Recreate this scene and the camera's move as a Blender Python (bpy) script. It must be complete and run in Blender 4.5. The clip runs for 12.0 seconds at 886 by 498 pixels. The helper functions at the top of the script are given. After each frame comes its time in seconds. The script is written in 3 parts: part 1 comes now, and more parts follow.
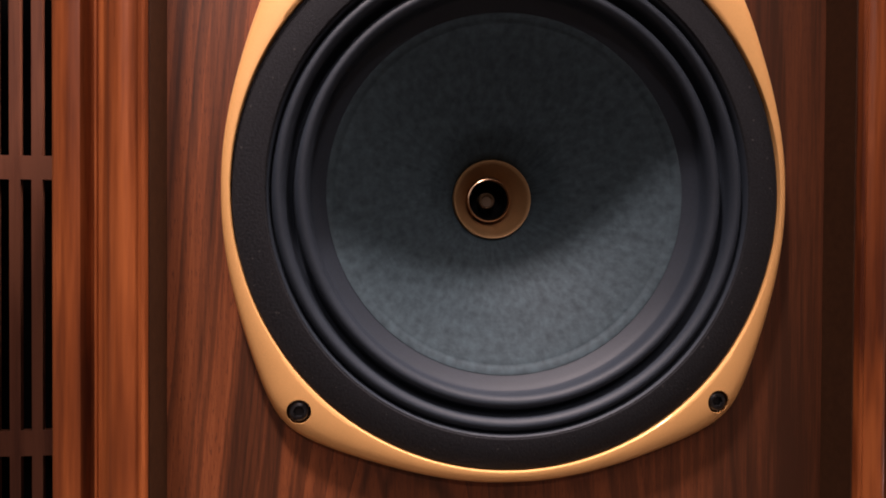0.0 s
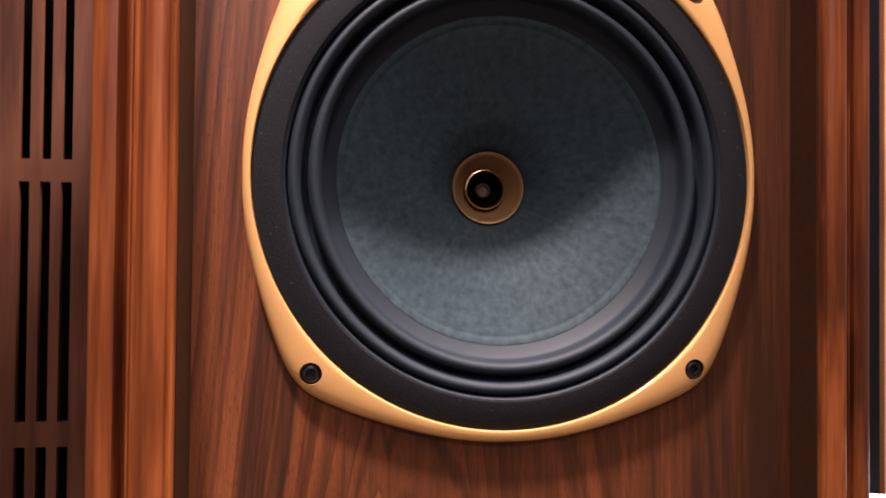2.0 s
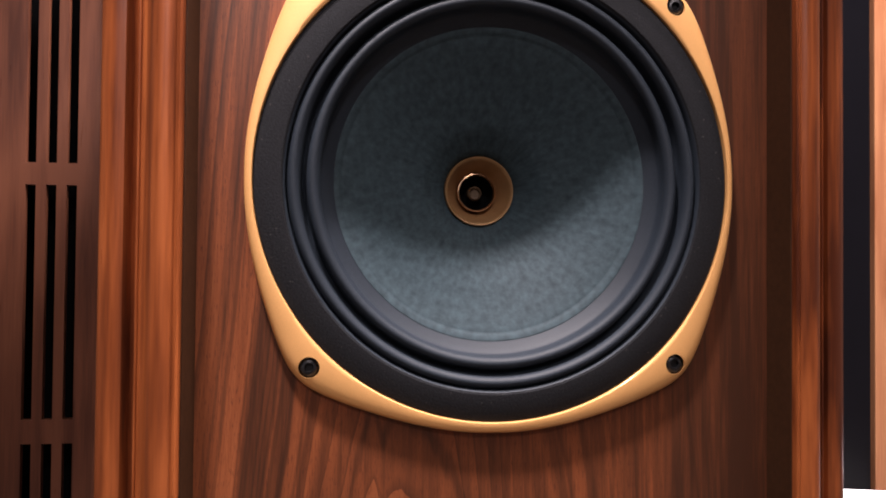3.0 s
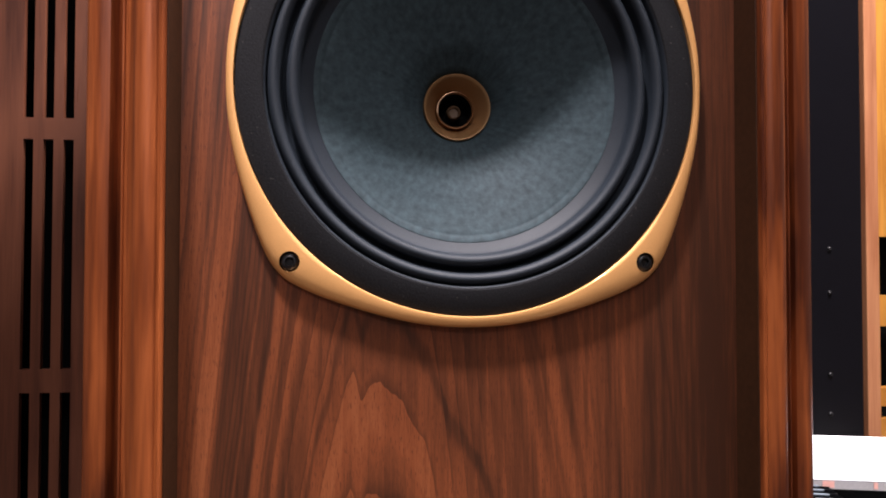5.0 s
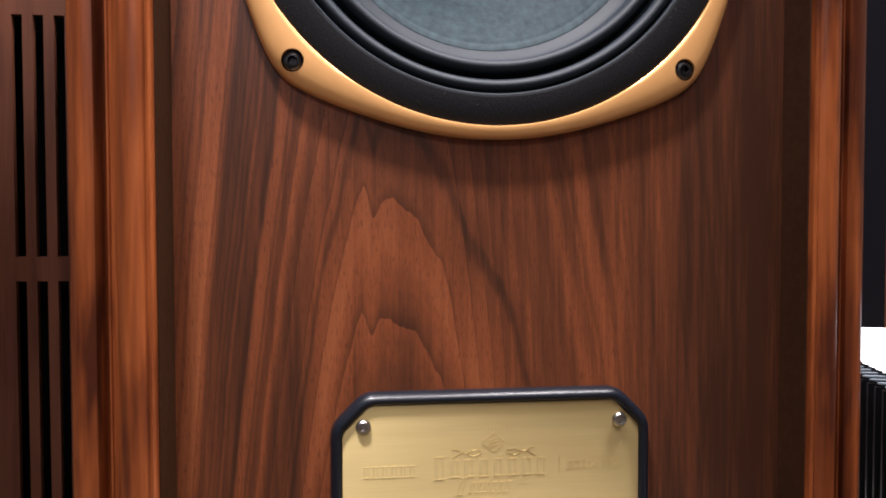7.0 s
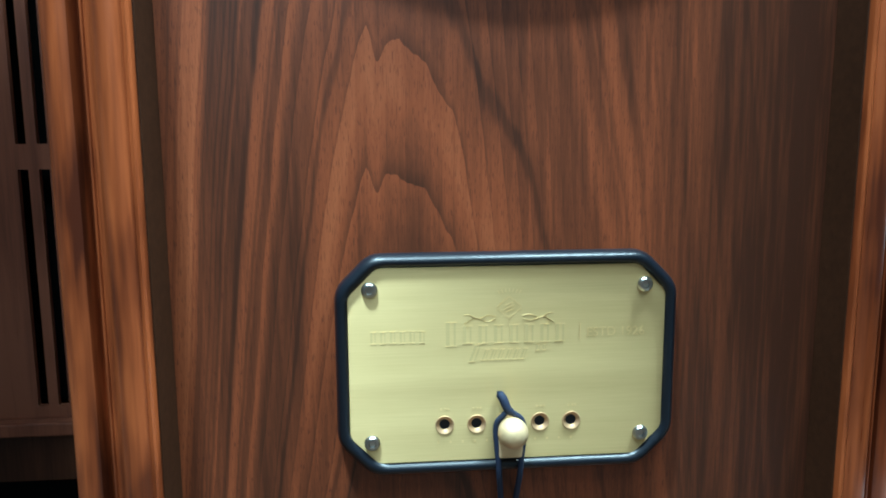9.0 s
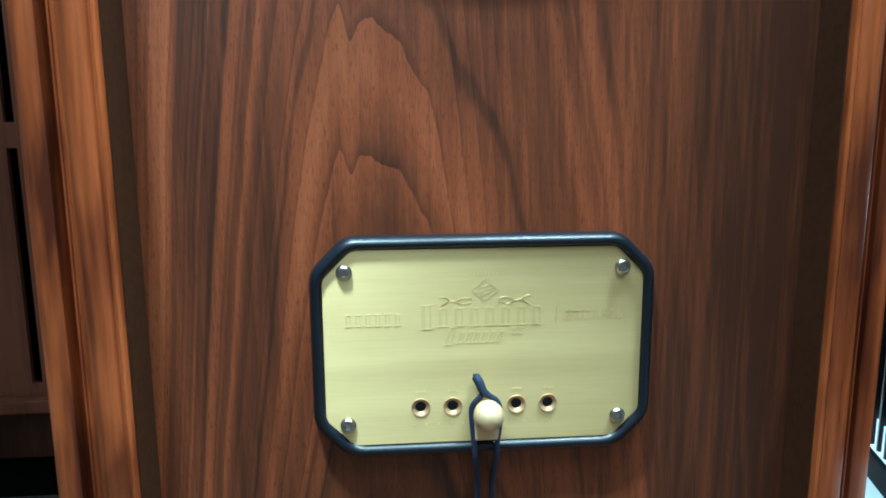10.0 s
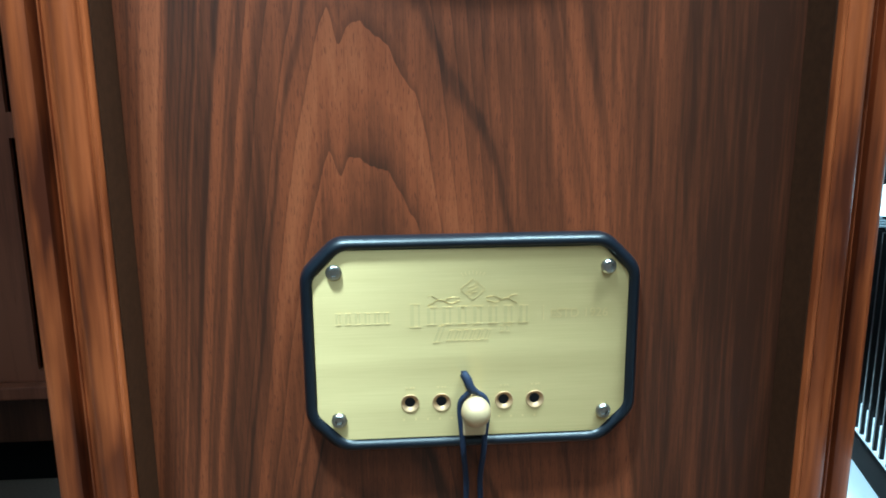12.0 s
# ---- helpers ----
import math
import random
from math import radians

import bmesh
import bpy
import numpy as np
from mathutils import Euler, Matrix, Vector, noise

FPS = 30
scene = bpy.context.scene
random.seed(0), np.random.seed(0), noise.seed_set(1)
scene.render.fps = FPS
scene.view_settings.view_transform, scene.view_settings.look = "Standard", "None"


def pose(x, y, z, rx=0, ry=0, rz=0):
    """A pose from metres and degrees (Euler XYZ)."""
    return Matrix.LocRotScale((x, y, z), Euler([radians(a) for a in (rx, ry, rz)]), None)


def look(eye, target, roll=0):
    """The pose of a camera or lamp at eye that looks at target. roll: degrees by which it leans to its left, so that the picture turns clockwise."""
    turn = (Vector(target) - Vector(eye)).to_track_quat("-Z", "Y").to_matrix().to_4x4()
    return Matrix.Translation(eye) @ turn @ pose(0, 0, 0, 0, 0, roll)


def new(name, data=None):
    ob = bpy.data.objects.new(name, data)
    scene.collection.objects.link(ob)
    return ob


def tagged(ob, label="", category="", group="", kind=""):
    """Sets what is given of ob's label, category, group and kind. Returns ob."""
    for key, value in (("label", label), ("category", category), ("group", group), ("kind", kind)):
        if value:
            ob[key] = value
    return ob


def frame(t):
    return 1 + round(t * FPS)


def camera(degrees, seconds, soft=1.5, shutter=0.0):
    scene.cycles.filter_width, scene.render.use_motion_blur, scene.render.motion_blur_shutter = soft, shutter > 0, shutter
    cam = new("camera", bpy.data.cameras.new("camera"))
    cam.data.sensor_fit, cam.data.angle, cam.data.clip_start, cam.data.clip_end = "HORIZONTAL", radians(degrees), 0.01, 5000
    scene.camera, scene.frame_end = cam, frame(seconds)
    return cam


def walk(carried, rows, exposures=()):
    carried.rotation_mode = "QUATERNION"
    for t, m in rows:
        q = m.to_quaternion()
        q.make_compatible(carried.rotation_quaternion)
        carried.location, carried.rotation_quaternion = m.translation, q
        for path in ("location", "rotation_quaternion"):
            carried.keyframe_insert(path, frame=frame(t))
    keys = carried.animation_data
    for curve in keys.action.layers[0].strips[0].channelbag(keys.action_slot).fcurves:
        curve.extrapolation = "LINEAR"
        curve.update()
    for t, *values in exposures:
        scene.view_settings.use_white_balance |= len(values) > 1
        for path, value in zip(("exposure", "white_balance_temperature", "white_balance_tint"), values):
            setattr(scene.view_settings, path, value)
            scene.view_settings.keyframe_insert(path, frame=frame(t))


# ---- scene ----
cam = camera(62.92, 12.0, soft=1.85)
PATH = [
    (0.0, pose(-0.0749, -0.3273, 0.5791, 89.159, -0.339, -7.278)),
    (0.5, pose(-0.0791, -0.3351, 0.5722, 89.654, -0.277, -7.242)),
    (1.0, pose(-0.0797, -0.3418, 0.5650, 90.085, -0.466, -7.295)),
    (1.5, pose(-0.0795, -0.3500, 0.5634, 90.255, -0.445, -7.362)),
    (2.0, pose(-0.0790, -0.3598, 0.5579, 90.895, -0.509, -7.332)),
    (2.5, pose(-0.0789, -0.3688, 0.5569, 90.994, -0.511, -7.354)),
    (4.3, pose(-0.0685, -0.3964, 0.5344, 91.606, -0.338, -7.087)),
    (4.5, pose(-0.0679, -0.3967, 0.5238, 91.640, -0.253, -7.071)),
    (5.0, pose(-0.0634, -0.3922, 0.5002, 91.433, -0.087, -6.997)),
    (5.5, pose(-0.0593, -0.3840, 0.4881, 91.094, -0.159, -6.981)),
    (6.0, pose(-0.0612, -0.3754, 0.4665, 90.909, -0.022, -6.745)),
    (6.5, pose(-0.0650, -0.3657, 0.4453, 90.059, -0.011, -6.763)),
    (7.0, pose(-0.0657, -0.3575, 0.4247, 88.165, 0.061, -6.548)),
    (7.5, pose(-0.0647, -0.3515, 0.4077, 86.716, 0.098, -6.315)),
    (9.5, pose(-0.0532, -0.3281, 0.3924, 80.462, 0.380, -4.850)),
    (10.0, pose(-0.0459, -0.3284, 0.3951, 79.787, 0.363, -4.759)),
    (10.5, pose(-0.0460, -0.3296, 0.4031, 79.101, 0.356, -5.113)),
    (11.0, pose(-0.0462, -0.3286, 0.4050, 78.166, 0.350, -4.603)),
    (11.5, pose(-0.0426, -0.3320, 0.4060, 78.146, 0.364, -4.501)),
    (12.0, pose(-0.0373, -0.3326, 0.4055, 78.145, 0.442, -4.185)),
]
EXPOSURES = [
    (0.0, -0.14, 7250, 34), (0.5, 0.08, 7250, 34), (2.5, 0.30, 6850, 28), (5.5, 0.2, 6550, 23), (7.5, 0.27, 6100, 14), (9.3, 0.58, 4570, -19), (12.0, 0.58, 4570, -19),
]
walk(cam, PATH, EXPOSURES)

# ---- world and lamps ----
world = bpy.data.worlds.new("world")
scene.world = world
world.use_nodes = True
world.node_tree.nodes["Background"].inputs[0].default_value = (0.55, 0.62, 0.75, 1)
world.node_tree.nodes["Background"].inputs[1].default_value = 0.02


def area_lamp(name, place, target, size_x, size_y, watts, colour):
    data = bpy.data.lights.new(name, "AREA")
    data.shape, data.size, data.size_y, data.energy, data.color = "RECTANGLE", size_x, size_y, watts, colour
    ob = new(name, data)
    ob.matrix_world = look(place, target)
    return ob


# two ceiling spots on the loudspeaker, two ceiling panels to its side, and daylight in the shop window; all unseen, the
# second spot and second panel added as fill
SPOTS = (((-0.42, -0.50, 2.34), (-0.12, 0.0, 0.80), 330, 21), ((-0.20, -2.60, 2.34), (-0.08, 0.0, 0.78), 90, 18))
for eye, aim, watts, spread in SPOTS:
    spot_data = bpy.data.lights.new("spot_lamp", "SPOT")
    spot_data.energy, spot_data.color = watts, (1.0, 0.98, 0.95)
    spot_data.spot_size, spot_data.spot_blend, spot_data.shadow_soft_size = radians(spread), 1.0, 0.10
    new("spot_lamp", spot_data).matrix_world = look(eye, aim)
PANELS = ((0.60, -0.08, 0.45, 112), (0.45, -1.10, 0.90, 15))
for px, py, wide, watts in PANELS:
    area_lamp("ceiling_panel_lamp", (px, py, 2.37), (px, py, 0), wide, wide, watts, (1.0, 0.97, 0.92))
area_lamp("window_daylight", (-1.25, -3.36, 1.76), (-0.8, 0, 1.1), 1.8, 1.05, 0.7, (0.95, 0.97, 1.0))

# ---- materials ----


class Nodes:
    """Short-hand for building a node material."""

    def __init__(self, name):
        self.mat = bpy.data.materials.new(name)
        self.mat.use_nodes = True
        self.tree = self.mat.node_tree
        self.bsdf = self.tree.nodes["Principled BSDF"]
        self.obj = self.tree.nodes.new("ShaderNodeTexCoord").outputs["Object"]

    def put(self, socket, value):
        if isinstance(value, bpy.types.NodeSocket):
            self.tree.links.new(value, socket)
        else:
            socket.default_value = value

    def math(self, op, a, b=0.0, clamp=False):
        n = self.tree.nodes.new("ShaderNodeMath")
        n.operation, n.use_clamp = op, clamp
        self.put(n.inputs[0], a)
        self.put(n.inputs[1], b)
        return n.outputs[0]

    def split(self, vec):
        n = self.tree.nodes.new("ShaderNodeSeparateXYZ")
        self.put(n.inputs[0], vec)
        return n.outputs

    def join(self, x, y, z):
        n = self.tree.nodes.new("ShaderNodeCombineXYZ")
        for k, v in enumerate((x, y, z)):
            self.put(n.inputs[k], v)
        return n.outputs[0]

    def scaled(self, vec, scale, shift=(0, 0, 0)):
        n = self.tree.nodes.new("ShaderNodeMapping")
        self.put(n.inputs["Vector"], vec)
        n.inputs["Scale"].default_value = scale
        n.inputs["Location"].default_value = shift
        return n.outputs[0]

    def noise(self, vec, scale, detail=3.0, rough=0.55):
        n = self.tree.nodes.new("ShaderNodeTexNoise")
        self.put(n.inputs["Vector"], vec)
        n.inputs["Scale"].default_value, n.inputs["Detail"].default_value = scale, detail
        n.inputs["Roughness"].default_value = rough
        return n.outputs[0]

    def ramp(self, fac, stops):
        n = self.tree.nodes.new("ShaderNodeValToRGB")
        self.put(n.inputs[0], fac)
        while len(n.color_ramp.elements) < len(stops):
            n.color_ramp.elements.new(0.5)
        for e, (at, c) in zip(n.color_ramp.elements, stops):
            e.position = at
            e.color = (*c, 1) if not isinstance(c, float) else (c, c, c, 1)
        return n.outputs[0]

    def mix(self, fac, a, b, blend="MIX"):
        n = self.tree.nodes.new("ShaderNodeMix")
        n.data_type, n.blend_type = "RGBA", blend
        self.put(n.inputs[0], fac)
        self.put(n.inputs[6], a if isinstance(a, bpy.types.NodeSocket) else (*a, 1))
        self.put(n.inputs[7], b if isinstance(b, bpy.types.NodeSocket) else (*b, 1))
        return n.outputs[2]

    def bump(self, height, strength, distance):
        n = self.tree.nodes.new("ShaderNodeBump")
        n.inputs["Strength"].default_value, n.inputs["Distance"].default_value = strength, distance
        self.put(n.inputs["Height"], height)
        self.tree.links.new(n.outputs[0], self.bsdf.inputs["Normal"])

    def done(self, colour=None, rough=None, metal=None, specular=None):
        for key, v in (("Base Color", colour), ("Roughness", rough), ("Metallic", metal), ("Specular IOR Level", specular)):
            if v is not None:
                self.put(self.bsdf.inputs[key], (*v, 1) if isinstance(v, tuple) else v)
        return self.mat


def veneer():
    """Crown-cut walnut veneer: nested arches in the middle, straight grain at the sides."""
    n = Nodes("walnut_veneer")
    x, y, z = n.split(n.obj)
    wob = n.math("SUBTRACT", n.noise(n.scaled(n.obj, (1, 1, 0.30), (0.31, 0, 0.07)), 20, 1), 0.5)
    jag = n.math("SUBTRACT", n.noise(n.scaled(n.obj, (1, 1, 0.25), (0.13, 0, 0.4)), 90, 2), 0.5)
    u = n.math("ADD", x, n.math("MULTIPLY", wob, 0.008))
    left = n.math("MAXIMUM", n.math("SUBTRACT", -0.064, u), 0.0)
    right = n.math("MAXIMUM", n.math("ADD", u, 0.050), 0.0)
    notch = n.math("MULTIPLY", n.math("ADD", u, 0.0592), 280.0)
    notch = n.math("EXPONENT", n.math("MULTIPLY", n.math("MULTIPLY", notch, notch), -1.0))
    arch = n.math("ADD", z, n.math("MULTIPLY", left, n.math("ADD", 3.3, n.math("MULTIPLY", left, 55.0))))
    step = n.math("MINIMUM", n.math("MAXIMUM", n.math("ADD", u, 0.062), 0.0), 0.014)
    arch = n.math("ADD", arch, n.math("MULTIPLY", step, 0.62))
    arch = n.math("ADD", arch, n.math("MULTIPLY", n.math("MULTIPLY", right, right), 41.0))
    steep = n.math("MAXIMUM", n.math("ADD", u, 0.024), 0.0)
    steep = n.math("DIVIDE", n.math("MULTIPLY", n.math("MULTIPLY", steep, steep), 446.0), n.math("ADD", 1.0, n.math("MULTIPLY", steep, 80.0)))
    arch = n.math("ADD", arch, steep)
    arch = n.math("ADD", arch, n.math("MULTIPLY", notch, 0.015))
    arch = n.math("ADD", arch, n.math("MULTIPLY", jag, 0.016))
    arch = n.math("ADD", arch, n.math("MULTIPLY", wob, 0.020))
    wide = n.math("SUBTRACT", n.math("SUBTRACT", arch, steep), n.math("MULTIPLY", n.math("MAXIMUM", n.math("ADD", u, 0.012), 0.0), 2.4))
    bands = n.noise(n.join(wide, 0.37, 0.0), 17, 2, 0.55)
    calm = n.math("MULTIPLY", n.math("MAXIMUM", x, 0.0), 15.0)
    calm = n.math("DIVIDE", 1.0, n.math("ADD", 1.0, n.math("MULTIPLY", calm, calm)))
    bands = n.math("ADD", 0.5, n.math("MULTIPLY", n.math("SUBTRACT", bands, 0.5), calm))
    saw = n.math("FRACT", n.math("MULTIPLY", n.math("SUBTRACT", arch, 0.4446 - 0.58), 17.2))
    line = n.math("SUBTRACT", 1.0, n.math("MULTIPLY", saw, 8.0), True)
    dx = n.math("ADD", x, 0.05)
    near = n.math("DIVIDE", 1.0, n.math("ADD", 1.0, n.math("MULTIPLY", n.math("MULTIPLY", dx, dx), 260.0)))
    line = n.math("MULTIPLY", line, near)
    broad = n.noise(n.scaled(n.obj, (1, 1, 0.05), (0.7, 0, 0)), 24, 3)
    streak = n.noise(n.scaled(n.obj, (1, 1, 0.03), (0.2, 0, 0)), 170, 4, 0.65)
    fibre = n.noise(n.scaled(n.obj, (1, 1, 0.030)), 900, 3, 0.65)
    pores = n.noise(n.scaled(n.obj, (1, 1, 0.08)), 2100, 1)
    vein = n.noise(n.scaled(n.join(u, y, z), (1, 1, 0.018), (0.9, 0, 0.1)), 230, 2, 0.4)
    vein = n.math("MULTIPLY", n.math("SUBTRACT", 0.43, vein), 14.0, True)
    tone = n.math("ADD", n.math("ADD", n.math("MULTIPLY", bands, 0.44), 0.035), n.math("SUBTRACT", n.math("MULTIPLY", broad, 0.38), 0.02))
    tone = n.math("ADD", tone, n.math("MULTIPLY", n.math("MULTIPLY", saw, near), 0.08))
    # darker right side: heartwood tone and that side's shade in one colour
    heart_shade = n.math("MULTIPLY", n.math("SUBTRACT", n.math("ADD", u, n.math("MULTIPLY", jag, 0.01)), 0.050), 28.0, True)
    amount = n.math("ADD", n.math("MULTIPLY", heart_shade, 0.20), 0.18)
    tone = n.math("ADD", tone, n.math("MULTIPLY", n.math("SUBTRACT", streak, 0.5), amount))
    tone = n.math("ADD", tone, n.math("MULTIPLY", n.math("SUBTRACT", fibre, 0.5), 0.15))
    tone = n.math("SUBTRACT", tone, n.math("MULTIPLY", line, 0.065))
    tone = n.math("SUBTRACT", tone, n.math("MULTIPLY", vein, 0.030))
    ribbon = n.noise(n.join(n.math("ADD", wide, n.math("MULTIPLY", n.noise(n.scaled(n.obj, (1, 1, 0.05)), 160, 2), 0.02)), 2.7, 0.0), 42, 1)
    ribbon = n.math("MULTIPLY", n.math("MULTIPLY", n.math("SUBTRACT", 0.45, ribbon), 7.0, True), calm)
    tone = n.math("SUBTRACT", tone, n.math("MULTIPLY", ribbon, 0.075))
    tone = n.math("SUBTRACT", tone, n.math("MULTIPLY", heart_shade, 0.065))
    col = n.ramp(tone, [(0.30, (0.045, 0.0158, 0.0076)), (0.41, (0.118, 0.0345, 0.0135)), (0.51, (0.216, 0.059, 0.0208)),
                        (0.63, (0.315, 0.098, 0.036))])
    col = n.mix(n.math("MULTIPLY", n.math("LESS_THAN", pores, 0.385), 0.50), col, (0.06, 0.016, 0.009))
    n.bump(n.math("ADD", fibre, pores), 0.08, 0.0003)
    return n.done(col, n.math("ADD", n.math("MULTIPLY", fibre, 0.16), 0.34), 0.0, 0.30)


def walnut(name, shift, light, mid, dark, stretch=0.05, heart_shade=0.0):
    """Straight-grained solid walnut, the grain along z; the last value sets how strongly dark heartwood and painted
    shade run obliquely through it.
    """
    n = Nodes(name)
    v = n.scaled(n.obj, (1, 1, stretch), shift)
    wob = n.noise(n.scaled(n.obj, (1, 1, 0.3), shift), 14, 2)
    bands = n.noise(n.scaled(v, (1, 1, 1)), 60, 4, 0.6)
    fibre = n.noise(v, 420, 3)
    tone = n.math("ADD", n.math("MULTIPLY", bands, 0.6), n.math("SUBTRACT", n.math("MULTIPLY", wob, 0.5), 0.10))
    tone = n.math("ADD", tone, n.math("MULTIPLY", fibre, 0.16))
    if heart_shade:
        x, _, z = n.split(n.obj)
        # darker low on the left, high on the right: figure plus painted shade
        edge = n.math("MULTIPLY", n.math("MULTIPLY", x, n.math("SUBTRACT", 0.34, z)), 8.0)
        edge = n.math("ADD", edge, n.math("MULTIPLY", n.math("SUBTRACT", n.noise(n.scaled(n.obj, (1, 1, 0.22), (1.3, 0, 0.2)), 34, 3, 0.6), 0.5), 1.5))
        tone = n.math("SUBTRACT", tone, n.math("MULTIPLY", n.math("MULTIPLY", edge, -4.0, True), heart_shade))
    col = n.ramp(tone, [(0.41, dark), (0.51, mid), (0.61, light)])
    n.bump(fibre, 0.08, 0.0004)
    return n.done(col, n.math("ADD", n.math("MULTIPLY", fibre, 0.12), 0.24), 0.0, 0.36)


def plain(name, colour, rough, metal=0.0, grain=0.0, scale=600.0, specular=None):
    """A plain coating with fine grain and slight blotches."""
    n = Nodes(name)
    fine = n.noise(n.obj, scale, 2)
    blot = n.noise(n.obj, scale / 25, 3)
    f = n.math("ADD", n.math("MULTIPLY", fine, 0.6), n.math("MULTIPLY", blot, 0.4))
    lo = tuple(c * (1 - grain) for c in colour)
    hi = tuple(min(1, c * (1 + grain)) for c in colour)
    col = n.ramp(f, [(0.3, lo), (0.7, hi)])
    n.bump(fine, min(0.3, grain + 0.03), 0.0003)
    return n.done(col, n.math("ADD", n.math("MULTIPLY", blot, 0.12), rough - 0.06), metal, specular)


def brushed_brass(name="brushed_brass", k=1.0, rough=0.46):
    n = Nodes(name)
    line = n.noise(n.scaled(n.obj, (0.02, 1, 1)), 1500, 2)
    soft = n.noise(n.scaled(n.obj, (0.05, 1, 1)), 110, 2)
    col = n.ramp(n.math("ADD", n.math("MULTIPLY", line, 0.5), n.math("MULTIPLY", soft, 0.5)),
                 [(0.3, (0.68 * k, 0.525 * k, 0.24 * k)), (0.7, (0.77 * k, 0.61 * k, 0.295 * k))])
    n.bump(line, 0.08, 0.0002)
    n.bsdf.inputs["Anisotropic"].default_value = 0.85
    n.put(n.bsdf.inputs["Tangent"], n.join(0.0, 0.0, 1.0))
    return n.done(col, n.math("ADD", n.math("MULTIPLY", soft, 0.10), rough), 1.0)


def paper_cone():
    n = Nodes("cone_paper")
    x, y, z = n.split(n.obj)
    z = n.math("SUBTRACT", z, 0.6)
    ang = n.math("ARCTAN2", z, x)
    rad = n.math("SQRT", n.math("ADD", n.math("MULTIPLY", x, x), n.math("MULTIPLY", z, z)))
    pulp = n.noise(n.join(n.math("MULTIPLY", ang, 10.0), n.math("MULTIPLY", rad, 90.0), 0.0), 1.6, 4)
    mott = n.noise(n.obj, 260, 3)
    rings = n.noise(n.join(n.math("MULTIPLY", rad, 900.0), 0.0, 0.0), 1.0, 1)
    f = n.math("ADD", n.math("MULTIPLY", pulp, 0.5), n.math("MULTIPLY", mott, 0.5))
    col = n.ramp(f, [(0.32, (0.0195, 0.0315, 0.0380)), (0.70, (0.043, 0.069, 0.081))])
    n.bump(n.math("ADD", n.math("MULTIPLY", mott, 0.8), n.math("MULTIPLY", rings, 0.25)), 0.34, 0.0007)
    return n.done(col, 0.68, 0.0, 0.18)


def felt_gasket():
    n = Nodes("cork_gasket")
    fine = n.noise(n.obj, 900, 3)
    speck = n.noise(n.obj, 420, 1)
    col = n.ramp(fine, [(0.35, (0.0075, 0.0075, 0.0088)), (0.70, (0.0150, 0.0160, 0.0185))])
    col = n.mix(n.math("GREATER_THAN", speck, 0.755), col, (0.045, 0.042, 0.040))
    n.bump(fine, 0.35, 0.0006)
    return n.done(col, 0.85, 0.0, 0.15)


def glow(name, colour, strength):
    n = Nodes(name)
    n.put(n.bsdf.inputs["Emission Color"], (*colour, 1))
    n.bsdf.inputs["Emission Strength"].default_value = strength
    return n.done((0.8, 0.8, 0.8), 0.5)


VENEER = veneer()
MOULD = walnut("walnut_moulding", (0, 0, 0), (0.37, 0.098, 0.027), (0.21, 0.051, 0.0145), (0.075, 0.018, 0.0075), heart_shade=0.13)
SIDE = walnut("walnut_side", (3, 1, 0), (0.085, 0.034, 0.018), (0.055, 0.021, 0.012), (0.03, 0.012, 0.007))
PORTWOOD = walnut("walnut_port_panel", (5, 2, 0), (0.19, 0.068, 0.037), (0.135, 0.046, 0.026), (0.08, 0.027, 0.016))
OAK = walnut("orange_wood", (7, 3, 0), (0.46, 0.205, 0.10), (0.40, 0.165, 0.080), (0.32, 0.12, 0.055))
AMBER = walnut("amber_wood", (9, 4, 0), (0.55, 0.25, 0.045), (0.47, 0.205, 0.038), (0.39, 0.155, 0.027))
INNERBROWN = plain("inner_strip_brown", (0.040, 0.0155, 0.0064), 0.6, 0.0, 0.25, 300, 0.15)
GOLD = plain("gold_satin_paint", (0.87, 0.45, 0.165), 0.38, 0.30, 0.05, 1400)
GASKET = felt_gasket()
RUBBER = plain("surround_rubber", (0.015, 0.021, 0.029), 0.55, 0.0, 0.15, 700, 0.26)
CONE = paper_cone()
BRONZE = plain("throat_bronze", (0.30, 0.17, 0.075), 0.50, 0.5, 0.10, 900)
# darker copy of the bronze, with the throat's inner shade in its colour
SHADEDBRONZE = plain("shaded_bronze", (0.09, 0.055, 0.03), 0.5, 0.3, 0.10, 900)
RINGMETAL = plain("ring_polished_copper", (0.80, 0.50, 0.30), 0.22, 1.0, 0.03, 900)
# near-black for recesses and gaps: their shade is put into the colour
SHADEBLACK = plain("shade_black", (0.0025, 0.0025, 0.0025), 0.9, 0.0, 0.1, 300, 0.08)
BLACKSTEEL = plain("black_screw_steel", (0.03, 0.03, 0.032), 0.35, 0.6, 0.1, 900)
NICKEL = plain("nickel_screw", (0.48, 0.46, 0.43), 0.32, 1.0, 0.10, 900)
BEZEL = plain("black_bezel_plastic", (0.006, 0.008, 0.013), 0.33, 0.0, 0.08, 900, 0.4)
BRASS = brushed_brass()
ETCH = brushed_brass("etched_brass", 0.90, 0.50)
EMBOSS = brushed_brass("embossed_brass", 1.12, 0.42)
JACKMETAL = plain("jack_copper_gold", (0.58, 0.38, 0.20), 0.45, 0.55, 0.03, 900)
KNOBGOLD = plain("pin_gold", (0.72, 0.54, 0.30), 0.46, 0.45, 0.03, 900)
CORD = plain("navy_cord", (0.008, 0.014, 0.040), 0.75, 0.0, 0.35, 1600)
